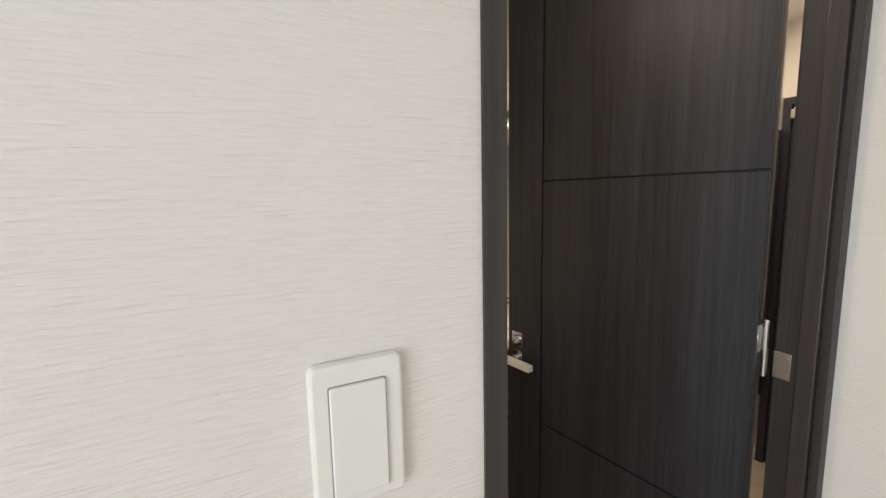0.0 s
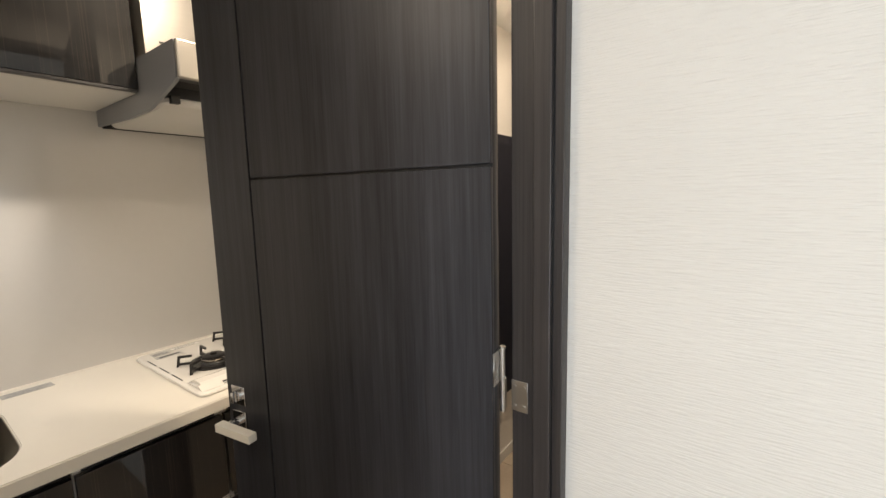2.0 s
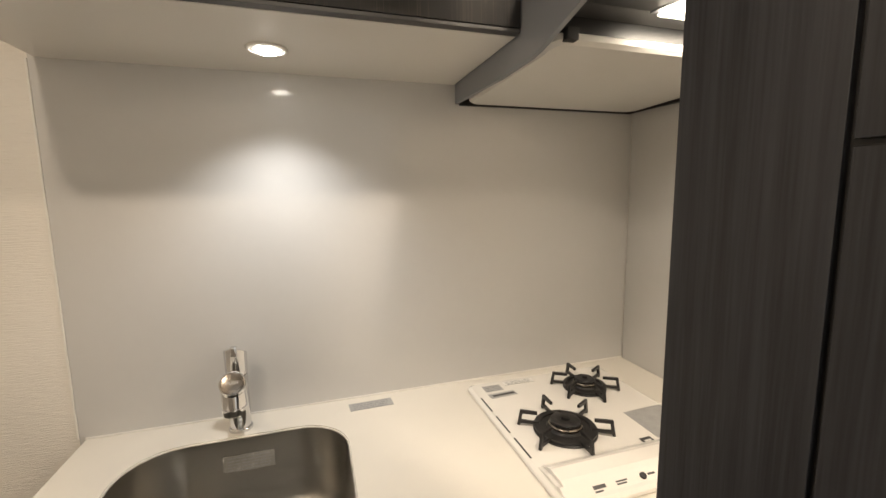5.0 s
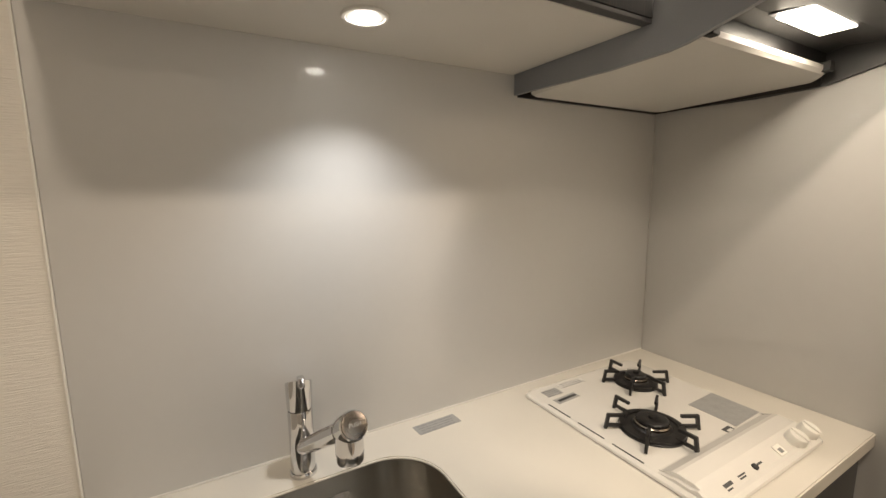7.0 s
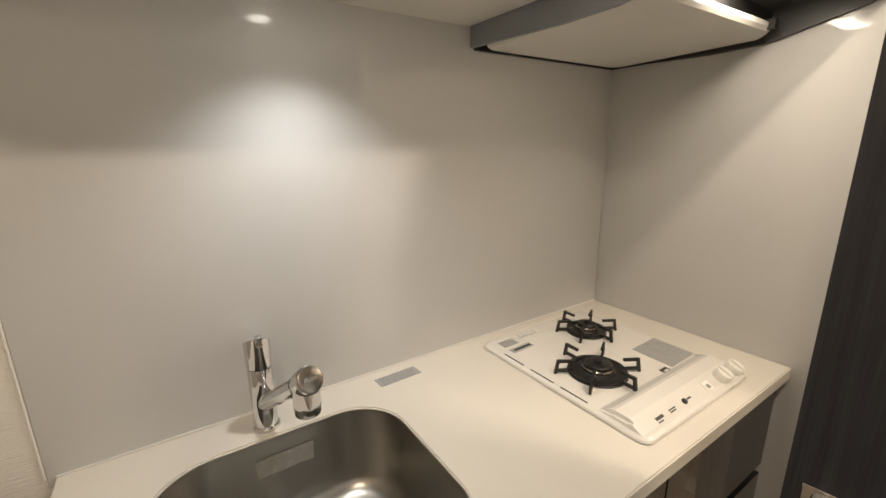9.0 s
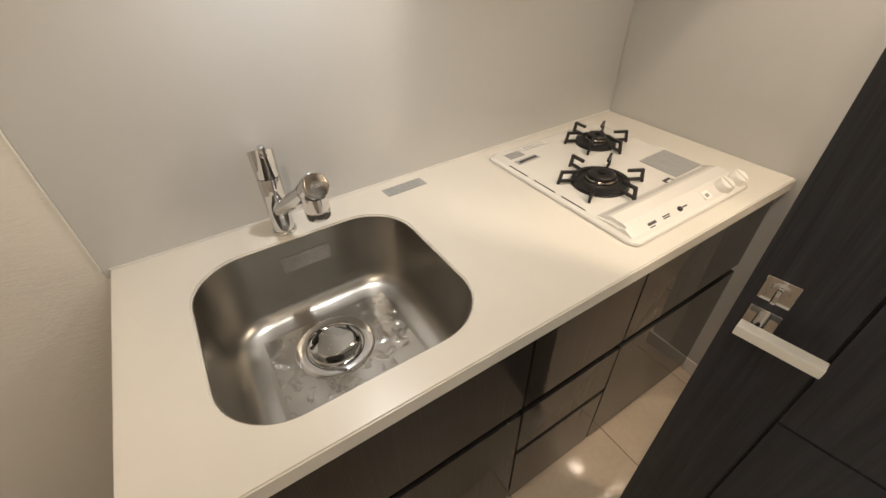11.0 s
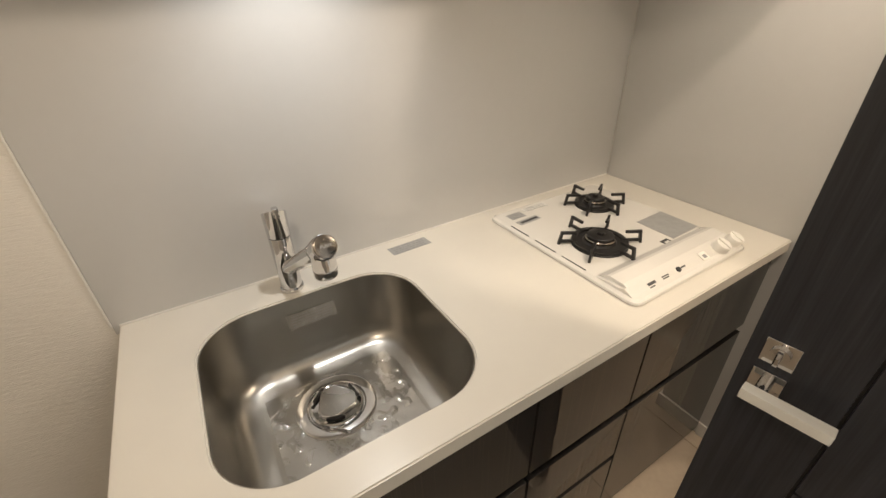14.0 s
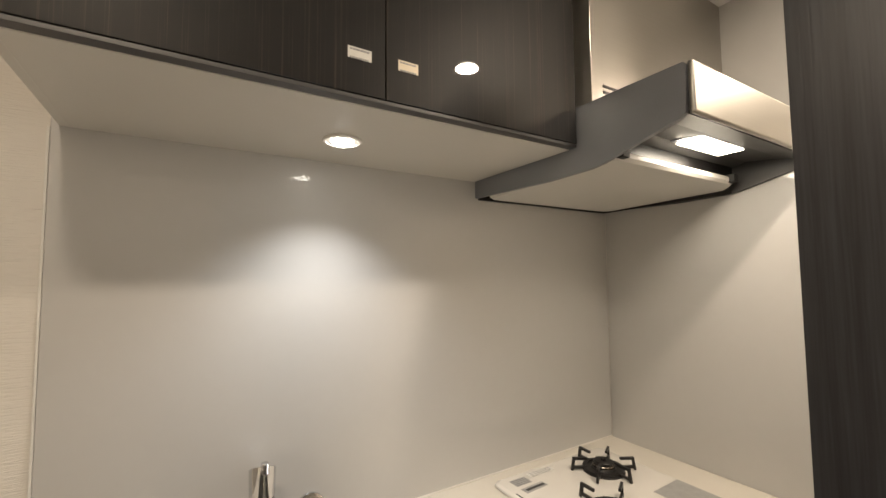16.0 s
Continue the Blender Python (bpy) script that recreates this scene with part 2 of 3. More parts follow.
structure("wall_north", boxed(LEFT - 0.12, W + 0.12, 0, 0.12, -0.1, 2.5), WALLPAPER, "cream textured wallpaper on the kitchen's back wall")
bm = boxed(W, ENTRY + 0.12, HALLY, -0.0005, -0.2, 2.5)
structure("wall_hall", bm, WALLPAPER, "cream wallpapered end wall beside the stove")
bm = bmesh.new()
for x0, x1, z0, z1 in ((-2.6, DOOR_L - 0.025, -0.2, 2.6), (DOOR_R + 0.0255, ENTRY + 0.12, -0.2, 2.6), (DOOR_L - 0.025, DOOR_R + 0.0255, DOOR_T + 0.03, 2.6)):
    box(bm, x0, x1, SWITCHY if x0 < -1 else ROOMY, SOUTH, z0, z1)
structure("wall_south", bm, WALLPAPER, "white textured wallpaper round the dark doorway")
bm = boxed(LEFT - 0.1, LEFT, SOUTH, 0, -0.1, 2.5)
structure("wall_west", bm, WALLPAPER, "cream wallpapered side wall beside the counter")
bm = bmesh.new()
for y0, y1, z0, z1 in ((SOUTH, -1.40, GENKAN - 0.1, 2.5), (-1.40, HALLY, 1.87, 2.5)):
    box(bm, ENTRY, ENTRY + 0.12, y0, y1, z0, z1)
structure("wall_entrance", bm, WALLPAPER, "warm-lit wallpaper round the entrance door")
structure("ceiling_kitchen", boxed(LEFT - 0.1, ENTRY + 0.12, SOUTH, 0, CEIL, CEIL + 0.1), CEILING, "plain white papered ceiling")

# the bright room that closes the place
EAST = 1.106
bm = bmesh.new()
box(bm, EAST, EAST + 0.12, -4.5, ROOMY, 0, 2.5), box(bm, -2.6, EAST, -4.5, -4.38, 0, 2.5)
for y0, y1, z0, z1 in ((-4.38, -4.0, 0, 2.5), (-2.4, ROOMY, 0, 2.5), (-4.0, -2.4, 0, 0.5), (-4.0, -2.4, 2.1, 2.5)):
    box(bm, -2.6, -2.48, y0, y1, z0, z1)
structure("wall_room", bm, WALLPAPER, "plain white textured walls of the bright room")
structure("ceiling_room", boxed(-2.6, EAST + 0.1, -4.5, ROOMY, 2.45, 2.55), CEILING, "plain white ceiling")
structure("floor_room", boxed(-2.6, EAST + 0.1, -4.5, SOUTH, -0.08, -0.001), material("oak_floor", (0.40, 0.29, 0.19), 0.35, spread=0.2, scale=(2, 20, 2)), "light wood floor")


def window(name, x0, x1, y, z0, z1, turn=False):
    def b(bm, a0, a1, d0, d1, c0, c1):
        return box(bm, d0, d1, a0, a1, c0, c1) if turn else box(bm, a0, a1, d0, d1, c0, c1)
    w = tagged(new(name), "aluminium window with clear panes", "window", "", "structure")
    mid = (x0 + x1) / 2
    fr = bmesh.new()
    for a0, a1, c0, c1 in ((x0, x0 + 0.04, z0, z1), (x1 - 0.04, x1, z0, z1), (mid - 0.025, mid + 0.025, z0 + 0.04, z1 - 0.04), (x0 + 0.04, x1 - 0.04, z0, z0 + 0.04), (x0 + 0.04, x1 - 0.04, z1 - 0.04, z1)):
        b(fr, a0, a1, y - 0.03, y + 0.03, c0, c1)
    part("window_frame", fr, NICKEL, w, smooth=False)
    for a0, a1 in ((x0 + 0.04, mid - 0.025), (mid + 0.025, x1 - 0.04)):
        p = part("pane", b(bmesh.new(), a0, a1, y - 0.004, y + 0.004, z0 + 0.04, z1 - 0.04), PANE, w, smooth=False)
        p.visible_shadow = False


window("window_1", -4.0, -2.4, -2.54, 0.5, 2.1, True)

# baseboards
for x0, x1, y0, y1, z in ((LEFT + 0.009, -0.001, -0.009, 0, 0), (LEFT, LEFT + 0.009, SOUTH + 0.009, 0, 0), (W, 1.905, HALLY - 0.009, HALLY, 0), (1.905, ENTRY, HALLY - 0.009, HALLY, GENKAN),
                          (W - 0.009, W, HALLY - 0.009, -D + 0.02, 0), (LEFT, DOOR_L - 0.04, SOUTH, SOUTH + 0.009, 0), (DOOR_R + 0.04, ENTRY, SOUTH, SOUTH + 0.009, 0)):
    structure("baseboard", boxed(x0, x1, y0, y1, z, z + 0.06, bevel=0.002), WHITE, "low white skirting board")

# kitchen wall panels
structure("trim_back_panel", boxed(-0.012, W - 0.0035, -0.0035, -0.0002, H - 0.02, 1.76, bevel=0.001), PANEL, "glossy pale grey splash panel", True)
structure("trim_side_panel", boxed(W - 0.0035, W, -0.676, -0.004, 0.06, CEIL - 0.001, bevel=0.001), PANEL, "glossy pale grey splash panel", True)
structure("trim_seal", boxed(-0.017, -0.0125, -0.004, 0, H, 1.72, bevel=0.001), WHITE, "thin white sealant bead", True)
structure("trim_counter_seal", boxed(0.0, W - 0.004, -0.006, -0.0036, H - 0.002, H + 0.004, bevel=0.001), WHITE, "thin white sealant bead", True)

# ---------------------------------------------------------------- doorway and door
frame_1 = tagged(new("door_1"), "dark wood-grain door frame in a white wall", "door frame", "", "structure")
for name, x0, x1, sgn in (("jamb", DOOR_L - 0.025, DOOR_L, 1), ("jamb", DOOR_R, DOOR_R + 0.0255, -1)):
    bm = boxed(x0, x1, (SWITCHY if sgn > 0 else ROOMY) - 0.004, SOUTH - 0.003, 0, DOOR_T + 0.03, bevel=0.0015)
    if sgn < 0:
        box(bm, x0 - 0.009, x0, -1.564, -1.534, 0, DOOR_T, bevel=0.002)
    side_post = part(name, bm, FRAMEWOOD, frame_1)
    if sgn < 0:
        # dark strips, slightly proud, drawn for the shaded lines beside the stop
        for gy in (-1.5665, -1.5335):
            part("shadow_gap", boxed(x0 - 0.001, x0 + 0.001, gy, gy + 0.0025, 0.001, DOOR_T - 0.001), DARK, side_post, smooth=False)
part("head", boxed(DOOR_L, DOOR_R, ROOMY - 0.004, SOUTH - 0.003, DOOR_T, DOOR_T + 0.03, bevel=0.0015), FRAMEWOOD, frame_1)

# the leaf: u along the leaf from the hinge, n out of its visible face
HX, HY = 1.036, -1.487
LEAFM = Matrix.Translation((HX, HY, 0)) @ Matrix.Rotation(math.atan2(0.989, -0.147), 4, "Z")
LEN, THICK, Z1 = 0.712, 0.036, 2.05
leaf_thing = thing("interior_door", (HX, HY, 0.0), "open dark wood-grain interior door with grooves and a lever", "door")


def leaf_part(name, bm, mat, parent, label="", smooth=True):
    bm.transform(LEAFM)
    return part(name, bm, mat, parent, label, smooth)


GU, G, U0 = 0.568, 0.0028, 0.008
bm = bmesh.new()
box(bm, U0, LEN, -THICK, -0.012, 0.008, Z1, bevel=0.001)
leaf = leaf_part("leaf", bm, DOORWOOD, leaf_thing)
bm = boxed(GU + G, LEN, -0.012, 0, 0.008, Z1, bevel=0.0007)
leaf_part("stile", bm, DOORWOOD, leaf)
# black strips at the bottom of the grooves deepen their shade by colour
for u0, u1, z0, z1 in ((GU - G, GU + G, 0.009, Z1 - 0.001), (U0, GU - G, 0.685 - G, 0.685 + G), (U0, GU - G, 1.457 - G, 1.457 + G)):
    leaf_part("groove", boxed(u0, u1, -0.0119, -0.0108, z0, z1), DARK, leaf, smooth=False)
for z0, z1 in ((0.008, 0.685), (0.685, 1.457), (1.457, Z1)):
    leaf_part("door_panel", boxed(U0, GU - G, -0.012, 0, z0 + G, z1 - G, bevel=0.0007), DOORWOOD, leaf)
# lock, lever
lock = leaf_part("lock_plate", boxed(0.645, 0.692, 0.0005, 0.004, 0.916, 0.963, bevel=0.001), CHROME, leaf_thing, "square chrome thumb-turn plate")
bm = rod(bmesh.new(), (0.668, 0.004, 0.94), (0.668, 0.010, 0.94), 0.014)
box(bm, 0.664, 0.672, 0.010, 0.022, 0.926, 0.954, bevel=0.002)
leaf_part("thumb_turn", bm, CHROME, lock)
rose = leaf_part("handle_rose", boxed(0.645, 0.692, 0.0005, 0.006, 0.853, 0.900, bevel=0.001), CHROME, leaf_thing)
lever = leaf_part("door_handle", boxed(0.570, 0.690, 0.034, 0.056, 0.866, 0.886, bevel=0.0015), LEVER, leaf_thing, "square cream lever handle")
leaf_part("spindle", rod(bmesh.new(), (0.668, 0.006, 0.876), (0.668, 0.036, 0.876), 0.010), CHROME, rose)
# hinges: fixed plate on the jamb, pin, plate on the leaf
for hz in (1.093, 0.22, 1.86):
    bm = boxed(DOOR_R - 0.0025, DOOR_R - 0.0005, -1.523, SOUTH - 0.003, hz - 0.055, hz, bevel=0.0005)
    plate = part("hinge", bm, NICKEL, frame_1, "satin steel hinge plate")
    bm = rod(bmesh.new(), (1.068, -1.481, hz - 0.056), (1.068, -1.481, hz + 0.056), 0.0048)
    lathe(bm, (1.068, -1.481, hz + 0.056), ((0.006, 0), (0.006, 0.004), (0.003, 0.006)), 16)
    box(bm, 1.066, DOOR_R - 0.0005, -1.483, -1.479, hz - 0.055, hz)
    part("hinge_pin", bm, NICKEL, plate)
    for sy in (-1.516, -1.499):
        for dz in (-0.045, -0.01):
            part("screw", rod(bmesh.new(), (DOOR_R - 0.0025, sy, hz + dz), (DOOR_R - 0.0035, sy, hz + dz), 0.0032, seg=12), NICKEL, plate)
    leaf_part("hinge_leaf", boxed(U0 - 0.0025, U0 + 0.0002, -0.034, -0.004, hz - 0.002, hz + 0.055), NICKEL, leaf_thing)

# wall switch
sw = thing("light_switch", (0.189, SWITCHY, 1.178), "ivory rocker light switch on textured white wallpaper", "switch")
def wall_pad(x0, x1, z0, z1, r, d0, d1, soft):
    loops = []
    for inset, d in ((0, d0), (0, d1 - soft), (soft * 0.35, d1 - soft * 0.3), (soft, d1)):
        loops.append([(x, SWITCHY - d, z) for x, z in round_rect(x0 + inset, x1 - inset, z0 + inset, z1 - inset, max(r - inset, 0.0005), 6)])
    return loft(bmesh.new(), loops, True, True)


part("plate", wall_pad(0.152, 0.226, 1.178, 1.297, 0.007, 0.0004, 0.0085, 0.003), PLASTIC, sw)
part("rocker_gap", wall_pad(0.1655, 0.2115, 1.1875, 1.2805, 0.002, 0.008, 0.0088, 0.0002), GREYINK, sw)
part("rocker", wall_pad(0.1665, 0.2105, 1.1885, 1.2795, 0.002, 0.0085, 0.0115, 0.0012), PLASTIC, sw)

# ---------------------------------------------------------------- counter and sink
SX0, SX1, SY0, SY1 = 0.130, 0.601, -0.550, -0.112
bm = bmesh.new()
hole = round_rect(SX0, SX1, SY0, SY1, 0.115, 14)
outer = [(0, -D), (W - 0.0045, -D), (W - 0.0045, -0.0045), (0, -0.0045)]
loops = []
for pts in (outer, hole):
    vs = [bm.verts.new((x, y, H)) for x, y in pts]
    loops += [bm.edges.new((vs[i], vs[(i + 1) % len(vs)])) for i in range(len(vs))]
bmesh.ops.triangle_fill(bm, use_beauty=True, edges=loops)
top = bm.faces[:]
ext = bmesh.ops.extrude_face_region(bm, geom=top)
bmesh.ops.translate(bm, vec=(0, 0, -0.034), verts=[g for g in ext["geom"] if isinstance(g, bmesh.types.BMVert)])
bmesh.ops.recalc_face_normals(bm, faces=bm.faces[:])
rim = [e for e in bm.edges if len(e.link_faces) == 2 and e.calc_face_angle(0) > 1.2 and min(v.co.z for v in e.verts) > H - 0.001]
bmesh.ops.bevel(bm, geom=rim, offset=0.003, segments=3, affect="EDGES")
single("worktop", bm, COUNTER, "white solid-surface worktop with an undermount sink cut-out", "worktop")

sink = thing("sink", (0.37, -0.33, 0.64), "brushed stainless steel sink set under the white worktop", "sink")
BZ = 0.655
bm = bmesh.new()
loops = []
for inset, z, r in ((0.0006, H - 0.0045, 0.1146), (0.002, H - 0.0042, 0.114), (0.003, H - 0.01, 0.114), (0.006, 0.76, 0.112), (0.014, BZ + 0.05, 0.105), (0.020, BZ + 0.028, 0.10), (0.032, BZ + 0.012, 0.09), (0.05, BZ + 0.003, 0.08), (0.075, BZ, 0.06)):
    loops.append([(x, y, z) for x, y in round_rect(SX0 + inset, SX1 - inset, SY0 + inset, SY1 - inset, r, 14)])
loft(bm, loops)
bowl = part("bowl", bm, STEEL, sink)
DX, DY = 0.352, -0.292
drain = part("drain_ring", lathe(bmesh.new(), (DX, DY, BZ), ((0.088, 0.0005), (0.088, 0.003), (0.083, 0.005), (0.066, 0.0045), (0.062, 0.001), (0.0, 0.001)), 48), CHROME, sink)
bm = lathe(bmesh.new(), (DX, DY, BZ), ((0.060, 0.0015), (0.059, 0.008), (0.055, 0.010), (0.050, 0.008), (0.0, 0.006)), 48)
part("strainer", bm, CHROME, sink)
tri = []
for k in range(3):
    a0 = radians(100 + 120 * k)
    for j in range(-4, 5):
        a = a0 + radians(j * 6)
        tri.append((DX + 0.046 * math.cos(a), DY + 0.046 * math.sin(a)))
bm = loft(bmesh.new(), [[(x, y, BZ + 0.0085) for x, y in tri], [(x, y, BZ + 0.017) for x, y in tri], [(DX + (x - DX) * 0.94, DY + (y - DY) * 0.94, BZ + 0.019) for x, y in tri]])
part("drain_cover", bm, NICKEL, sink, "rounded triangular steel drain cover")
for j in range(3):
    bm = boxed(-0.020, 0.020, 0.042, 0.048, BZ + 0.010, BZ + 0.0205, bevel=0.002)
    bm.transform(Matrix.Translation((DX, DY, 0)) @ Matrix.Rotation(radians(160 + 120 * j), 4, "Z"))
    part("drain_grip", bm, IRON, sink)
# crinkled protective film on the sink floor
rnd = random.Random(4)
bm = bmesh.new()
NX = 80
grid = [[None] * NX for _ in range(NX)]
for i in range(NX):
    for j in range(NX):
        x, y = SX0 + 0.085 + (SX1 - SX0 - 0.17) * i / (NX - 1), SY0 + 0.085 + (SY1 - SY0 - 0.17) * j / (NX - 1)
        n1 = noise.noise(Vector((x * 55, y * 40, 1.3)))
        n2 = noise.noise(Vector((x * 150, y * 110, 5.1)))
        grid[i][j] = bm.verts.new((x, y, BZ + 0.0022 + 0.008 * max(0, n1 * 1.2 - 0.12) + 0.006 * abs(n2) * (0.2 + max(0, n1))))
for i in range(NX - 1):
    for j in range(NX - 1):
        cx, cy = grid[i][j].co.x - DX, grid[i][j].co.y - DY
        if cx * cx + cy * cy > 0.0080:
            bm.faces.new((grid[i][j], grid[i + 1][j], grid[i + 1][j + 1], grid[i][j + 1]))
film_sheet = single("protective_film", bm, FILM, "crinkled clear plastic film on the sink floor", "film")
film_sheet.visible_shadow = False


def sticker(name, pts, normal_up, mat, label, bars, bar_mat=GREYINK, thick=0.0008):
    """A flat label from an origin and two edge vectors, with bars of print as (u0, u1, v0, v1)."""
    o, u, v = (Vector(p) for p in pts)
    n = u.cross(v).normalized() * normal_up
    th = thing(name, tuple(o), label, "sticker")

    def slab(u0, u1, v0, v1, h0, h1):
        b = bmesh.new()
        quad = [o + u * a + v * c for a, c in ((u0, v0), (u1, v0), (u1, v1), (u0, v1))]
        return loft(b, [[p + n * h0 for p in quad], [p + n * h1 for p in quad]], True, True)
    part("backing", slab(0, 1, 0, 1, 0.0002, thick), mat, th, smooth=False)
    if bars:
        b = bmesh.new()
        for q in bars:
            quad = [o + u * a + v * c for a, c in ((q[0], q[2]), (q[1], q[2]), (q[1], q[3]), (q[0], q[3]))]
            loft(b, [[p + n * thick for p in quad], [p + n * (thick + 0.0003) for p in quad]], True, True)
        part("print", b, bar_mat, th, smooth=False)
    return th


def lines_of_print(rows, seed, u0=0.08, u1=0.92):
    r, out = random.Random(seed), []
    for k in range(rows):
        v = 0.86 - 0.72 * k / max(1, rows - 1)
        x = u0
        while x < u1 - 0.05:
            w = r.uniform(0.05, 0.16)
            out.append((x, min(u1, x + w), v - 0.28 / rows, v))
            x += w + 0.025
    return out


sticker("caution_sticker", ((0.618, -0.080, H), (0.117, 0.003, 0), (-0.003, 0.040, 0)), 1, GREYFILM, "small grey caution label on the white worktop", lines_of_print(4, 1))
sticker("sink_sticker", ((0.315, -0.1215, 0.768), (0.115, 0, 0), (0, 0.0035, 0.040)), 1, SINKFILM, "clear grey printed label inside the steel sink", lines_of_print(5, 2))

# ---------------------------------------------------------------- tap
FX, FY = 0.351, -0.070
tap = thing("kitchen_tap", (FX, FY, H), "chrome single-lever kitchen tap with a pull-out spout", "tap")
part("base_ring", lathe(bmesh.new(), (FX, FY, H), ((0.0275, 0.0), (0.0275, 0.006), (0.026, 0.008), (0.0, 0.008)), 48), CHROME, tap)
part("body", lathe(bmesh.new(), (FX, FY, H), ((0.024, 0.008), (0.0245, 0.03), (0.0245, 0.139), (0.0235, 0.1415)), 48), CHROME, tap)
bm = lathe(bmesh.new(), (FX, FY, H), ((0.0235, 0.1425), (0.025, 0.1445), (0.026, 0.1975), (0.0253, 0.1985)), 48)
for v in bm.verts:
    if v.co.z > H + 0.18:
        v.co.z += (FY - v.co.y) * 0.535 + (FX - v.co.x) * 0.10
cap = part("lever_cap", bm, CHROME, tap)
bm = boxed(FX - 0.006, FX + 0.008, FY - 0.033, FY - 0.016, H + 0.196, H + 0.219, bevel=0.003)
part("lever", bm, CHROME, tap)
A, B = Vector((FX + 0.002, FY - 0.018, H + 0.066)), Vector((0.383, -0.286, 1.050))
bm = rod(bmesh.new(), A, B, 0.0165, 0.0175, 32)
spout = part("spout", bm, CHROME, tap)
way = (B - A).normalized()
hm = Matrix.Translation(B) @ way.to_track_quat("Z", "Y").to_matrix().to_4x4()
part("spray_head", lathe(bmesh.new(), (0, 0, 0), ((0.0178, -0.012), (0.0225, 0.0), (0.0240, 0.03), (0.0235, 0.040), (0.0215, 0.042)), 40, hm), CHROME, spout)
NOSE = B + way * 0.018
bm = lathe(bmesh.new(), (NOSE.x, NOSE.y, NOSE.z), ((0.0205, -0.056), (0.0215, -0.054), (0.0225, -0.041), (0.0215, -0.0405), (0.0215, -0.039), (0.0225, -0.038), (0.0215, 0.0)), 40)
part("nozzle", bm, CHROME, spout)
push = part("push_button", lathe(bmesh.new(), (0, 0, 0), ((0.0205, 0.0425), (0.0205, 0.0445), (0.0180, 0.0455), (0.0, 0.0455)), 40, hm), BRONZE, spout)


def text_part(words, size, m, mat, parent, name="lettering"):
    cu = bpy.data.curves.new("t", "FONT")
    cu.body, cu.size, cu.align_x, cu.align_y, cu.extrude = words, size, "CENTER", "CENTER", 0.0002
    ob = bpy.data.objects.new("t", cu)
    scene.collection.objects.link(ob)
    me = bpy.data.meshes.new_from_object(ob.evaluated_get(bpy.context.evaluated_depsgraph_get()))
    bpy.data.objects.remove(ob)
    b = bmesh.new()
    b.from_mesh(me)
    b.transform(m)
    return part(name, b, mat, parent, smooth=False)


side = Vector((1, 0, 0))
upv = way.cross(side).normalized() * -1
if upv.z < 0:
    upv = -upv
side = upv.cross(way).normalized()
tm = Matrix((side, upv, way)).transposed().to_4x4()
tm.translation = B + way * 0.0458
text_part("PUSH", 0.0085, tm, PALEFILM, push)

# ---------------------------------------------------------------- stove
ST0, ST1, SB, SF = 0.952, 1.410, -0.054, -0.573
stove = thing("gas_stove", (1.18, -0.31, H), "white enamel two-burner drop-in gas stove in the worktop", "stove")
T = H + 0.012
bm = bmesh.new()


def stove_loop(inset, z, r):
    return [(x, y, z) for x, y in round_rect(ST0 + inset, ST1 - inset, SF + inset, SB - inset, r, 8)]


loft(bm, [stove_loop(0.006, H + 0.0005, 0.02), stove_loop(0.0, H + 0.003, 0.025), stove_loop(0.002, H + 0.008, 0.025), stove_loop(0.010, T, 0.02)], True, True)
part("top_plate", bm, ENAMEL, stove)
# raised control bank along the front
prof = [(-0.440, T - 0.002), (-0.452, T + 0.001), (-0.474, T + 0.013), (-0.484, T + 0.016), (-0.518, T + 0.015), (-0.530, T + 0.011), (-0.563, T - 0.004), (-0.571, H + 0.004), (-0.566, H + 0.002)]
bm = prism(bmesh.new(), prof, "x", ST0 + 0.012, ST1 - 0.012)
ends = [e for e in bm.edges if abs(e.verts[0].co.x - e.verts[1].co.x) < 1e-5 and max(v.co.z for v in e.verts) > T + 0.002]
bmesh.ops.bevel(bm, geom=ends, offset=0.009, segments=4, affect="EDGES")
bank = part("control_panel", bm, ENAMEL, stove)
SLOPE = Vector((0, -0.033, -0.015)).normalized()
OUT = Vector((0, -0.015, 0.033)).normalized() * 1.0


def bank_at(x, s):
    """A point on the panel's sloping front, s metres down from its crest."""
    return Vector((x, -0.530, T + 0.011)) + SLOPE * s


fm = Matrix((Vector((1, 0, 0)), -SLOPE, OUT)).transposed().to_4x4()
for kx in (1.318, 1.378):
    m = fm.copy()
    m.translation = bank_at(kx, 0.016)
    knob = part("knob", lathe(bmesh.new(), (0, 0, 0), ((0.021, 0.0), (0.021, 0.004), (0.0195, 0.018), (0.018, 0.020), (0.0, 0.020)), 32, m), PLASTIC, stove)
    bm = boxed(-0.003, 0.003, -0.018, 0.018, 0.018, 0.024, bevel=0.001)
    bm.transform(m)
    part("grip", bm, PLASTIC, knob)
for x0, x1, s0, s1 in ((1.028, 1.056, 0.012, 0.019), (1.028, 1.046, 0.022, 0.025), (1.080, 1.106, 0.013, 0.016), (1.080, 1.102, 0.018, 0.021), (1.155, 1.172, 0.013, 0.017)):
    q = [bank_at(x0, s1), bank_at(x1, s1), bank_at(x1, s0), bank_at(x0, s0)]
    part("print", loft(bmesh.new(), [[p + OUT * 0.0001 for p in q], [p + OUT * 0.0006 for p in q]], True, True), INK, bank, smooth=False)
m = fm.copy()
m.translation = bank_at(1.143, 0.016)
part("battery_knob", lathe(bmesh.new(), (0, 0, 0), ((0.007, 0), (0.006, 0.004), (0.0, 0.005)), 20, m), RUBBER, stove)
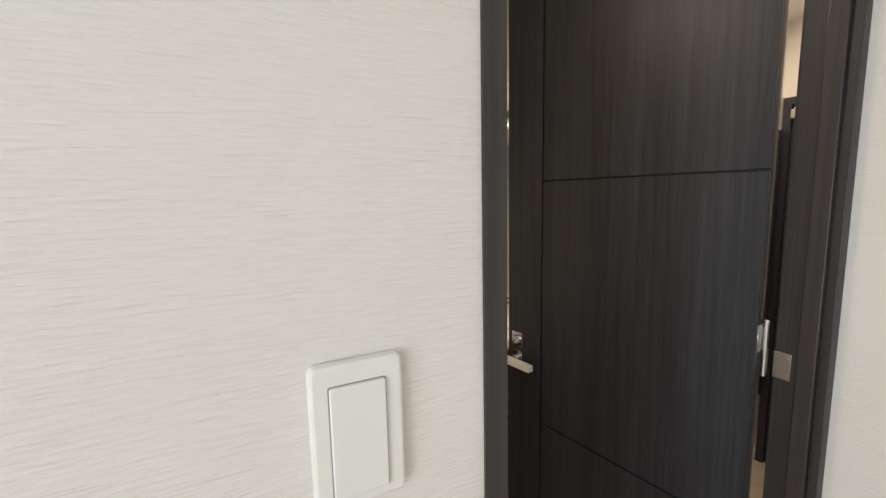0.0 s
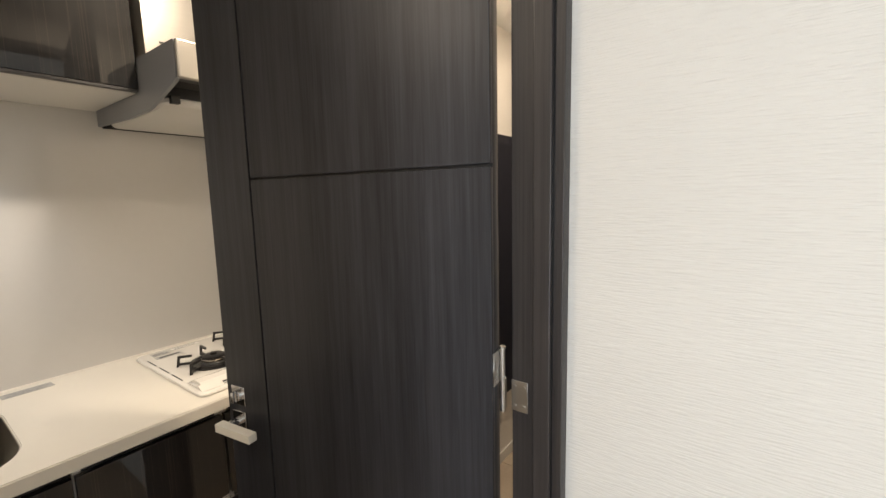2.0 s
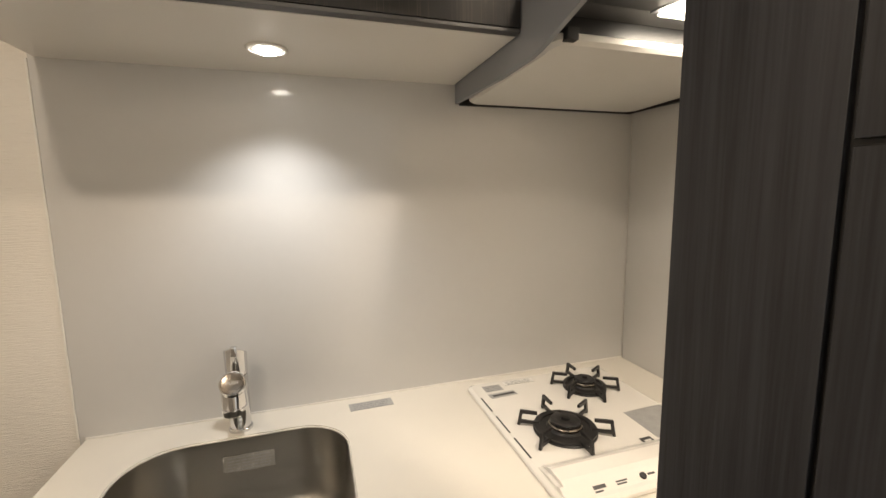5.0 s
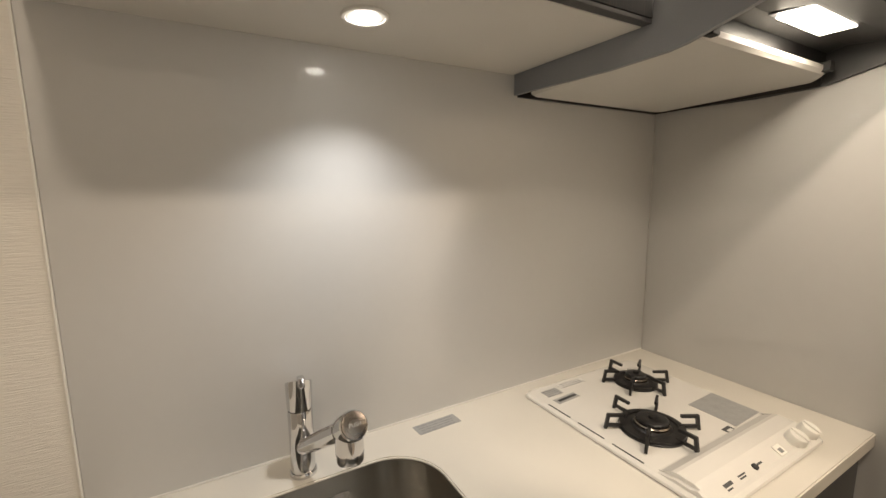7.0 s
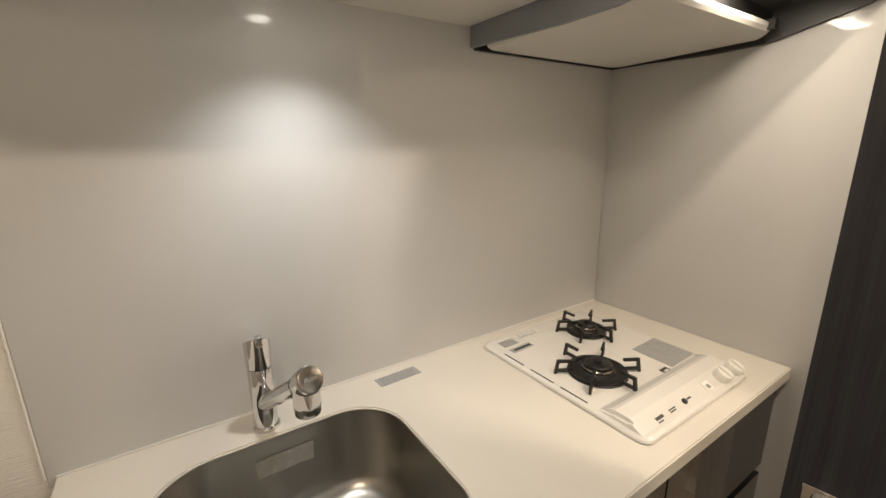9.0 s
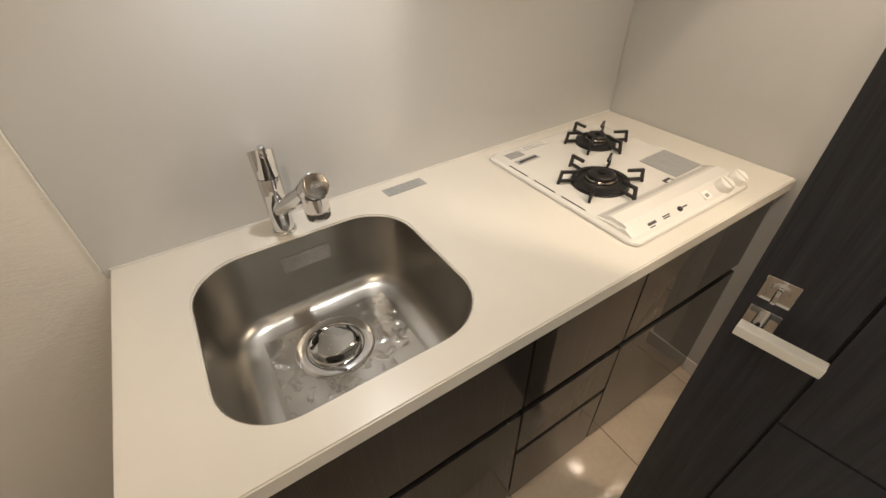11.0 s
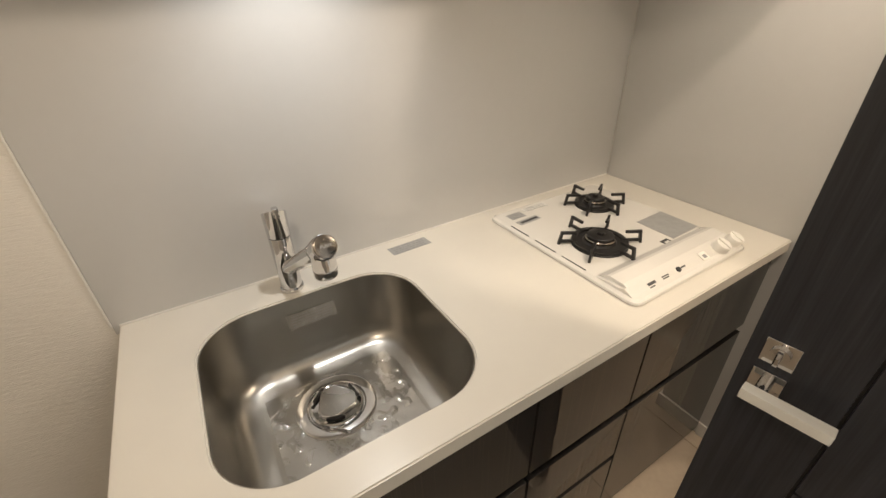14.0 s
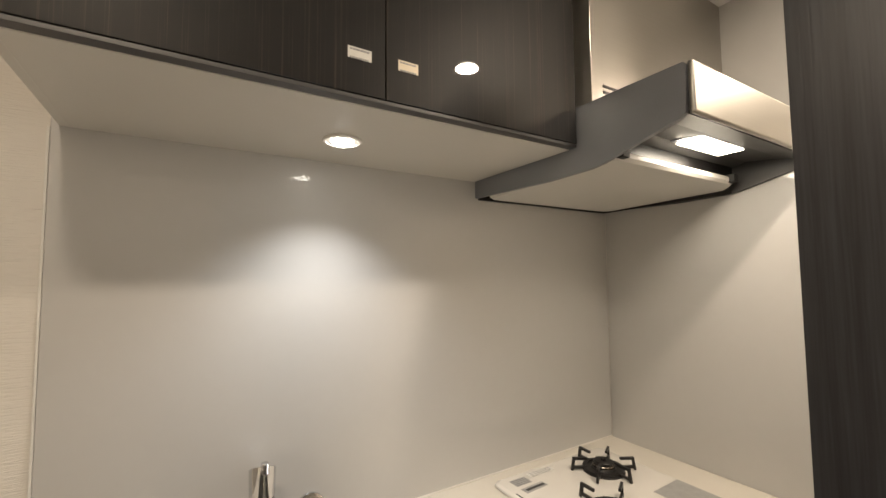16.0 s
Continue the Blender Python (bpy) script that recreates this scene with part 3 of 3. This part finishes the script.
q = [bank_at(1.236, 0.026), bank_at(1.262, 0.026), bank_at(1.262, 0.004), bank_at(1.236, 0.004)]
swt = part("battery_cover", loft(bmesh.new(), [q, [p + OUT * 0.002 for p in q]], True, True), PLASTIC, stove)
q = [bank_at(1.243, 0.022), bank_at(1.256, 0.022), bank_at(1.256, 0.012), bank_at(1.243, 0.012)]
part("print", loft(bmesh.new(), [[p + OUT * 0.0021 for p in q], [p + OUT * 0.0025 for p in q]], True, True), GREYINK, swt)
# side vent slots
for y0, y1 in ((-0.219, -0.144), (-0.321, -0.244), (-0.421, -0.343)):
    part("vent_slot", boxed(ST0 + 0.0115, ST0 + 0.0155, y0, y1, T - 0.001, T + 0.0006), RUBBER, stove, smooth=False)


def burner(cx, cy, r, turn, prong):
    b = part("burner", lathe(bmesh.new(), (cx, cy, T), ((r, 0.0002), (r, 0.004), (r * 0.93, 0.007), (r * 0.6, 0.008), (r * 0.55, 0.013), (r * 0.50, 0.014), (0, 0.014)), 48), IRON, stove, "black enamel burner with drip pan")
    part("burner_ring", lathe(bmesh.new(), (cx, cy, T), ((r * 0.52, 0.012), (r * 0.53, 0.018), (r * 0.50, 0.021), (r * 0.30, 0.021), (0, 0.020)), 40), BRONZE, b, "thin steel burner ring")
    bm = lathe(bmesh.new(), (cx, cy, T), ((r * 0.46, 0.021), (r * 0.47, 0.027), (r * 0.40, 0.030), (r * 0.14, 0.030), (r * 0.13, 0.036), (0, 0.037)), 40)
    for k in range(24):
        a = 2 * math.pi * k / 24
        p = Vector((math.cos(a), math.sin(a), 0))
        rod(bm, Vector((cx, cy, T + 0.024)) + p * r * 0.44, Vector((cx, cy, T + 0.024)) + p * r * 0.49, 0.0022, seg=6)
    part("burner_cap", bm, IRON, b)
    for dx in (0.014,):
        part("spark_pin", rod(bmesh.new(), (cx + dx, cy + r * 0.6, T + 0.006), (cx + dx, cy + r * 0.6, T + 0.026), 0.0018, seg=8), NICKEL, b)
    ring = part("trivet", lathe(bmesh.new(), (cx, cy, T), ((r * 0.98, 0.0075), (r * 0.98, 0.0115), (r * 0.80, 0.0115), (r * 0.80, 0.0085)), 48), IRON, stove)
    for k in range(6):
        a = radians(turn + 60 * k)
        bm = bmesh.new()
        L = prong
        out = [(r * 0.82, 0.006), (r * 0.82, 0.0125), (L - 0.006, 0.0135), (L - 0.0085, 0.0305), (L - 0.043, 0.0305), (L - 0.043, 0.0375), (L - 0.002, 0.0385), (L + 0.004, 0.0015), (L - 0.002, 0.0005), (L - 0.005, 0.006)]
        prism(bm, out, "y", -0.0032, 0.0032)
        bm.transform(Matrix.Translation((cx, cy, T)) @ Matrix.Rotation(a, 4, "Z"))
        part("prong", bm, IRON, ring, smooth=False)


burner(1.094, -0.352, 0.074, 28, 0.108)
burner(1.272, -0.180, 0.060, 28, 0.092)
sticker("stove_sticker", ((1.277, -0.447, T), (0.118, 0.004, 0), (0.002, 0.116, 0)), 1, GREYFILM, "plain grey square label on the white stove", [])
sticker("stove_sticker", ((1.232, -0.458, T), (0.030, 0.001, 0), (0, 0.022, 0)), 1, INK, "small black label on the white stove", [(0.2, 0.8, 0.3, 0.6)], PALEFILM)
sticker("stove_sticker", ((0.992, -0.118, T), (0.054, 0.0, 0), (0, 0.034, 0)), 1, GREYFILM, "grey printed label on the white stove", lines_of_print(4, 5))
sticker("stove_sticker", ((1.060, -0.098, T), (0.095, 0.0, 0), (0, 0.022, 0)), 1, PALEFILM, "pale crinkled printed label on the white stove", lines_of_print(3, 6))
sticker("stove_sticker", ((0.992, -0.158, T), (0.080, 0.004, 0), (-0.002, 0.024, 0)), 1, GREYFILM, "grey label with a dark stripe on the stove", [(0.12, 0.95, 0.3, 0.68)], INK)

# ---------------------------------------------------------------- base cabinets
FRONT, BACKF = -0.598, -0.580
KZ, GZ, GT, TOPZ = 0.035, 0.512, 0.541, 0.790


def cabinet(x0, x1, rows, label):
    c = thing("base_cabinet", ((x0 + x1) / 2, -0.3, 0.0), label, "cabinet", "kitchen base cabinets")
    bm = bmesh.new()
    t = 0.016
    box(bm, x0, x0 + t, BACKF, -0.02, KZ, 0.815), box(bm, x1 - t, x1, BACKF, -0.02, KZ, 0.815)
    box(bm, x0 + t, x1 - t, BACKF, -0.02, KZ, KZ + t), box(bm, x0 + t, x1 - t, -0.03, -0.02, KZ + t, 0.60)
    part("body", bm, CABWHITE if x0 > 0.05 else GLOSSWOOD, c, smooth=False)
    part("toe_kick", boxed(x0, x1, -0.55, -0.53, 0, KZ), DARK, c, smooth=False)
    for z0, z1 in rows:
        f = part("drawer_front", boxed(x0 + 0.002, x1 - 0.002, FRONT, BACKF, z0, z1, bevel=0.001), GLOSSWOOD, c)
        part("finger_pull", boxed(x0 + 0.002, x1 - 0.002, BACKF, BACKF + 0.012, z1 + 0.001, z1 + 0.022), DARK, f, smooth=False)
    return c


cabinet(0.012, 0.658, ((KZ, GZ), (GT, TOPZ)), "glossy dark wood-grain sink base cabinet under the worktop")
cabinet(0.660, 0.996, ((KZ, 0.310), (0.332, GZ), (GT, TOPZ)), "glossy dark wood-grain drawer cabinet under the worktop")
cabinet(0.998, W - 0.012, ((KZ, GZ), (GT, TOPZ)), "glossy dark wood-grain cabinet under the gas stove")
sticker("cabinet_sticker", ((0.030, FRONT, 0.560), (0.050, 0, 0), (0, 0, 0.019)), 1, PALEFILM, "white printed label on the dark drawer front", lines_of_print(2, 8))

# ---------------------------------------------------------------- upper cabinet
UZ, UF = 1.722, -0.395
upper = thing("wall_cabinet", (0.48, 0, UZ), "white-bottomed wall cabinet with glossy dark wood doors", "cabinet")
body = part("bottom_panel", boxed(0.014, 0.944, UF + 0.022, -0.004, UZ, UZ + 0.016, bevel=0.001), CABWHITE, upper, smooth=False)
for x0, x1 in ((0.014, 0.030), (0.928, 0.944)):
    part("side_panel", boxed(x0, x1, UF + 0.022, -0.004, UZ + 0.016, CEIL - 0.002), CABWHITE, upper, smooth=False)
part("back_panel", boxed(0.030, 0.928, -0.012, -0.004, UZ + 0.016, CEIL - 0.002), CABWHITE, upper, smooth=False)
# lip coloured dark in place of the shaded gap behind the doors
part("front_lip", boxed(0.014, 0.944, UF + 0.001, UF + 0.0215, UZ + 0.001, UZ + 0.008, bevel=0.001), HOODDARK, body)
part("side_filler", boxed(0.0005, 0.0135, UF + 0.03, -0.0045, UZ + 0.001, CEIL - 0.002), CABWHITE, body, smooth=False)
for x0, x1 in ((0.014, 0.4815), (0.4835, 0.944)):
    part("cabinet_door", boxed(x0, x1, UF, UF + 0.020, UZ + 0.009, CEIL - 0.012, bevel=0.001), GLOSSWOOD, upper)
sticker("door_sticker", ((0.417, UF, 1.787), (0.040, 0, 0), (0, 0, 0.019)), 1, PALEFILM, "small white printed label on a dark cabinet door", lines_of_print(2, 11))
sticker("door_sticker", ((0.505, UF, 1.787), (0.038, 0, 0), (0, 0, 0.019)), 1, ORANGE, "small cream printed label on a dark cabinet door", lines_of_print(2, 12))


def downlight(x, y, z, r, mat, label, lit):
    d = thing("downlight", (x, y, z), label, "lamp", "recessed lamps")
    part("rim", lathe(bmesh.new(), (x, y, z), ((r, -0.0005), (r, -0.003), (r * 0.95, -0.005), (r * 0.84, -0.005), (r * 0.80, -0.003), (0, -0.003)), 40), WHITE, d)
    part("lens", lathe(bmesh.new(), (x, y, z), ((r * lit, -0.0035), (r * lit, -0.007), (r * lit * 0.9, -0.0095), (0, -0.0105)), 32), mat, d)


downlight(0.477, -0.185, UZ, 0.041, BULB_COOL, "round white downlight under the wall cabinet", 0.50)
for lx, ly in LAMPS:
    downlight(lx, ly, CEIL, 0.05, BULB, "round white downlight in the kitchen ceiling", 0.76)

# ---------------------------------------------------------------- range hood
HX0, HX1 = 0.9465, W - 0.004
hood = thing("range_hood", (1.25, 0, 1.67), "grey metal range hood with a lamp beside the wall cabinet", "range hood")
profile = [(-0.004, 1.672), (-0.30, 1.664), (-0.425, 1.667), (-0.46, 1.672), (-0.622, 1.715), (-0.632, 1.722), (-0.636, 1.808), (-0.630, 1.814), (-0.004, 1.814)]
# right panel takes the darker copy: the shade on its inner face is coloured in
for x0, x1, enamel in ((HX0, HX0 + 0.010, HOODGREY), (HX1 - 0.010, HX1, HOODDARK)):
    part("side_panel", prism(bmesh.new(), profile, "x", x0, x1), enamel, hood)
part("top_panel", boxed(HX0 + 0.010, HX1 - 0.010, -0.626, -0.004, 1.802, 1.812), HOODGREY, hood, smooth=False)
part("front_panel", boxed(HX0 + 0.0005, HX1 - 0.0005, -0.648, -0.6365, 1.718, 1.814, bevel=0.005, seg=3), HOODLIGHT, hood, "pale satin metal front panel")
# canopy colour holds the shade of the hood's underside
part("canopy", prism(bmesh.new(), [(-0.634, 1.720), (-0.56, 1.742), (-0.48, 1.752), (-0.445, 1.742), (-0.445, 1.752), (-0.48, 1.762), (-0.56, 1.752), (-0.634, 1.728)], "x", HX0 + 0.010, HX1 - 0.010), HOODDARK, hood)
part("inner_case", boxed(HX0 + 0.012, HX1 - 0.012, -0.444, -0.01, 1.70, 1.80), DARK, hood, smooth=False)
bm = loft(bmesh.new(), [[(x, y, z + (0.02 * max(0, (-0.40 - y) / 0.06) if y < -0.40 else 0)) for x, y in round_rect(HX0 + 0.026 + i, HX1 - 0.026 - i, -0.462 + i, -0.022 - i, 0.03, 6)]
                        for i, z in ((0.006, 1.690), (0.0, 1.684), (0.0, 1.674), (0.006, 1.668))], True, True)
plate = part("baffle_plate", bm, HOODWHITE, hood, "pale lift-off baffle plate")
# added black strips imitate the shade in the gaps round the baffle plate
part("wall_gap", boxed(HX0 + 0.011, HX1 - 0.011, -0.012, -0.0045, 1.667, 1.699), DARK, hood, smooth=False)
part("wall_gap", boxed(HX1 - 0.0155, HX1 - 0.0105, -0.44, -0.0125, 1.667, 1.699), DARK, hood, smooth=False)
for cx in (HX0 + 0.06, HX1 - 0.06):
    part("clip", boxed(cx - 0.012, cx + 0.012, -0.475, -0.455, 1.690, 1.712, bevel=0.002), RUBBER, plate)
lens = part("hood_light", boxed(1.175, 1.365, -0.548, -0.488, 1.7405, 1.7445, bevel=0.001), BULB, hood, "lit rectangular hood lamp")
part("light_bezel", prism(bmesh.new(), [(-0.556, 1.743), (-0.480, 1.748), (-0.480, 1.7505), (-0.556, 1.7505)], "x", 1.165, 1.375), HOODGREY, lens)
ctrl = part("control_panel", boxed(1.40, 1.535, -0.6505, -0.6485, 1.735, 1.795, bevel=0.0008), HOODGREY, hood)
for kx in range(4):
    part("button", boxed(1.425 + kx * 0.024, 1.443 + kx * 0.024, -0.653, -0.6507, 1.757, 1.772, bevel=0.0008), HOODLIGHT, ctrl)
DUCT = 1.812
duct = part("duct_cover", boxed(HX0 + 0.012, HX1, -0.428, -0.004, DUCT + 0.003, CEIL - 0.002, bevel=0.001), HOODLIGHT, hood, "plain satin metal duct cover")
for k in range(2):
    for j in range(3):
        x0 = HX0 + 0.05 + k * 0.075
        part("vent_slot", boxed(x0, x0 + 0.055, -0.4295, -0.428, 1.832 + j * 0.014, 1.838 + j * 0.014), DARK, duct, smooth=False)

# ---------------------------------------------------------------- entrance end of the hall
entry = tagged(new("door_2"), "dark steel entrance door closed in its frame", "door", "", "structure")
bm = bmesh.new()
box(bm, ENTRY - 0.01, ENTRY + 0.05, -1.398, -1.36, GENKAN, 1.868), box(bm, ENTRY - 0.01, ENTRY + 0.05, -0.80, -0.764, GENKAN, 1.868), box(bm, ENTRY - 0.01, ENTRY + 0.05, -1.36, -0.80, 1.83, 1.868)
part("frame", bm, NAVY, entry, smooth=False)
part("leaf", boxed(ENTRY + 0.005, ENTRY + 0.045, -1.359, -0.801, GENKAN + 0.01, 1.829, bevel=0.002), NAVY, entry)
closer = part("door_closer", boxed(ENTRY - 0.04, ENTRY + 0.005, -1.0, -0.81, 1.76, 1.805, bevel=0.004), NICKEL, entry)
part("arm", boxed(ENTRY - 0.03, ENTRY - 0.01, -0.98, -0.82, 1.806, 1.816, bevel=0.002), NICKEL, closer)
part("handle", boxed(ENTRY - 0.05, ENTRY + 0.004, -1.33, -1.30, 0.75, 1.05, bevel=0.006), NICKEL, entry)

shoe = thing("shoe_cabinet", (2.3, HALLY - 0.02, 0.317), "dark floating shoe cabinet hung on the hall wall", "cabinet")
part("body", boxed(2.005, 2.60, HALLY - 0.010, HALLY - 0.0005, 0.317, 1.71), NAVY, shoe, smooth=False)
for x0, x1 in ((2.005, 2.301), (2.304, 2.60)):
    part("cabinet_door", boxed(x0, x1, HALLY - 0.026, HALLY - 0.011, 0.317, 1.71, bevel=0.001), NAVY, shoe)

# ---------------------------------------------------------------- floors
PX, PY, GX, GYO = 0.4055, 0.4085, 0.682, -0.957
floor = structure("floor_kitchen", boxed(LEFT, 1.905, SOUTH, 0, -0.06, -0.0025), GROUT, "large glossy beige floor tiles with thin joints")
entry_floor = structure("floor_entrance", boxed(1.905, ENTRY + 0.1, SOUTH, HALLY, GENKAN - 0.06, GENKAN - 0.0025), GROUT, "beige stone tiles of the sunken entrance")
structure("trim_step", boxed(1.895, 1.99, SOUTH + 0.001, HALLY - 0.0095, GENKAN, 0.003, bevel=0.002), material("step_stone", (0.55, 0.49, 0.40), 0.3, spread=0.06), "pale stone edge of the entrance step")


def tiles(parent, x0, x1, y0, y1, z, px, py, gx, gy):
    cache = {}
    g = 0.0014
    for i in range(math.floor((x0 - gx) / px), math.ceil((x1 - gx) / px)):
        for j in range(math.floor((y0 - gy) / py), math.ceil((y1 - gy) / py)):
            a0, a1 = max(x0, gx + i * px) + g, min(x1, gx + (i + 1) * px) - g
            b0, b1 = max(y0, gy + j * py) + g, min(y1, gy + (j + 1) * py) - g
            if a1 - a0 < 0.01 or b1 - b0 < 0.01:
                continue
            key = (round(a1 - a0, 3), round(b1 - b0, 3))
            if key not in cache:
                w, d = (a1 - a0) / 2, (b1 - b0) / 2
                bm = loft(bmesh.new(), [[(sx * (w - e), sy * (d - e), h) for sx, sy in ((-1, -1), (1, -1), (1, 1), (-1, 1))] for h, e in ((-0.004, 0), (-0.001, 0), (0, 0.001))], True, True)
                cache[key] = finish("tile", bm, TILE)
            ob = new("tile", cache[key])
            ob.location = ((a0 + a1) / 2, (b0 + b1) / 2, z)
            ob.parent = parent


tiles(floor, LEFT, 1.894, SOUTH, 0, 0, PX, PY, GX, GYO)
tiles(entry_floor, 1.991, ENTRY + 0.1, SOUTH, HALLY, GENKAN, PX, PY, 1.99, -0.95)
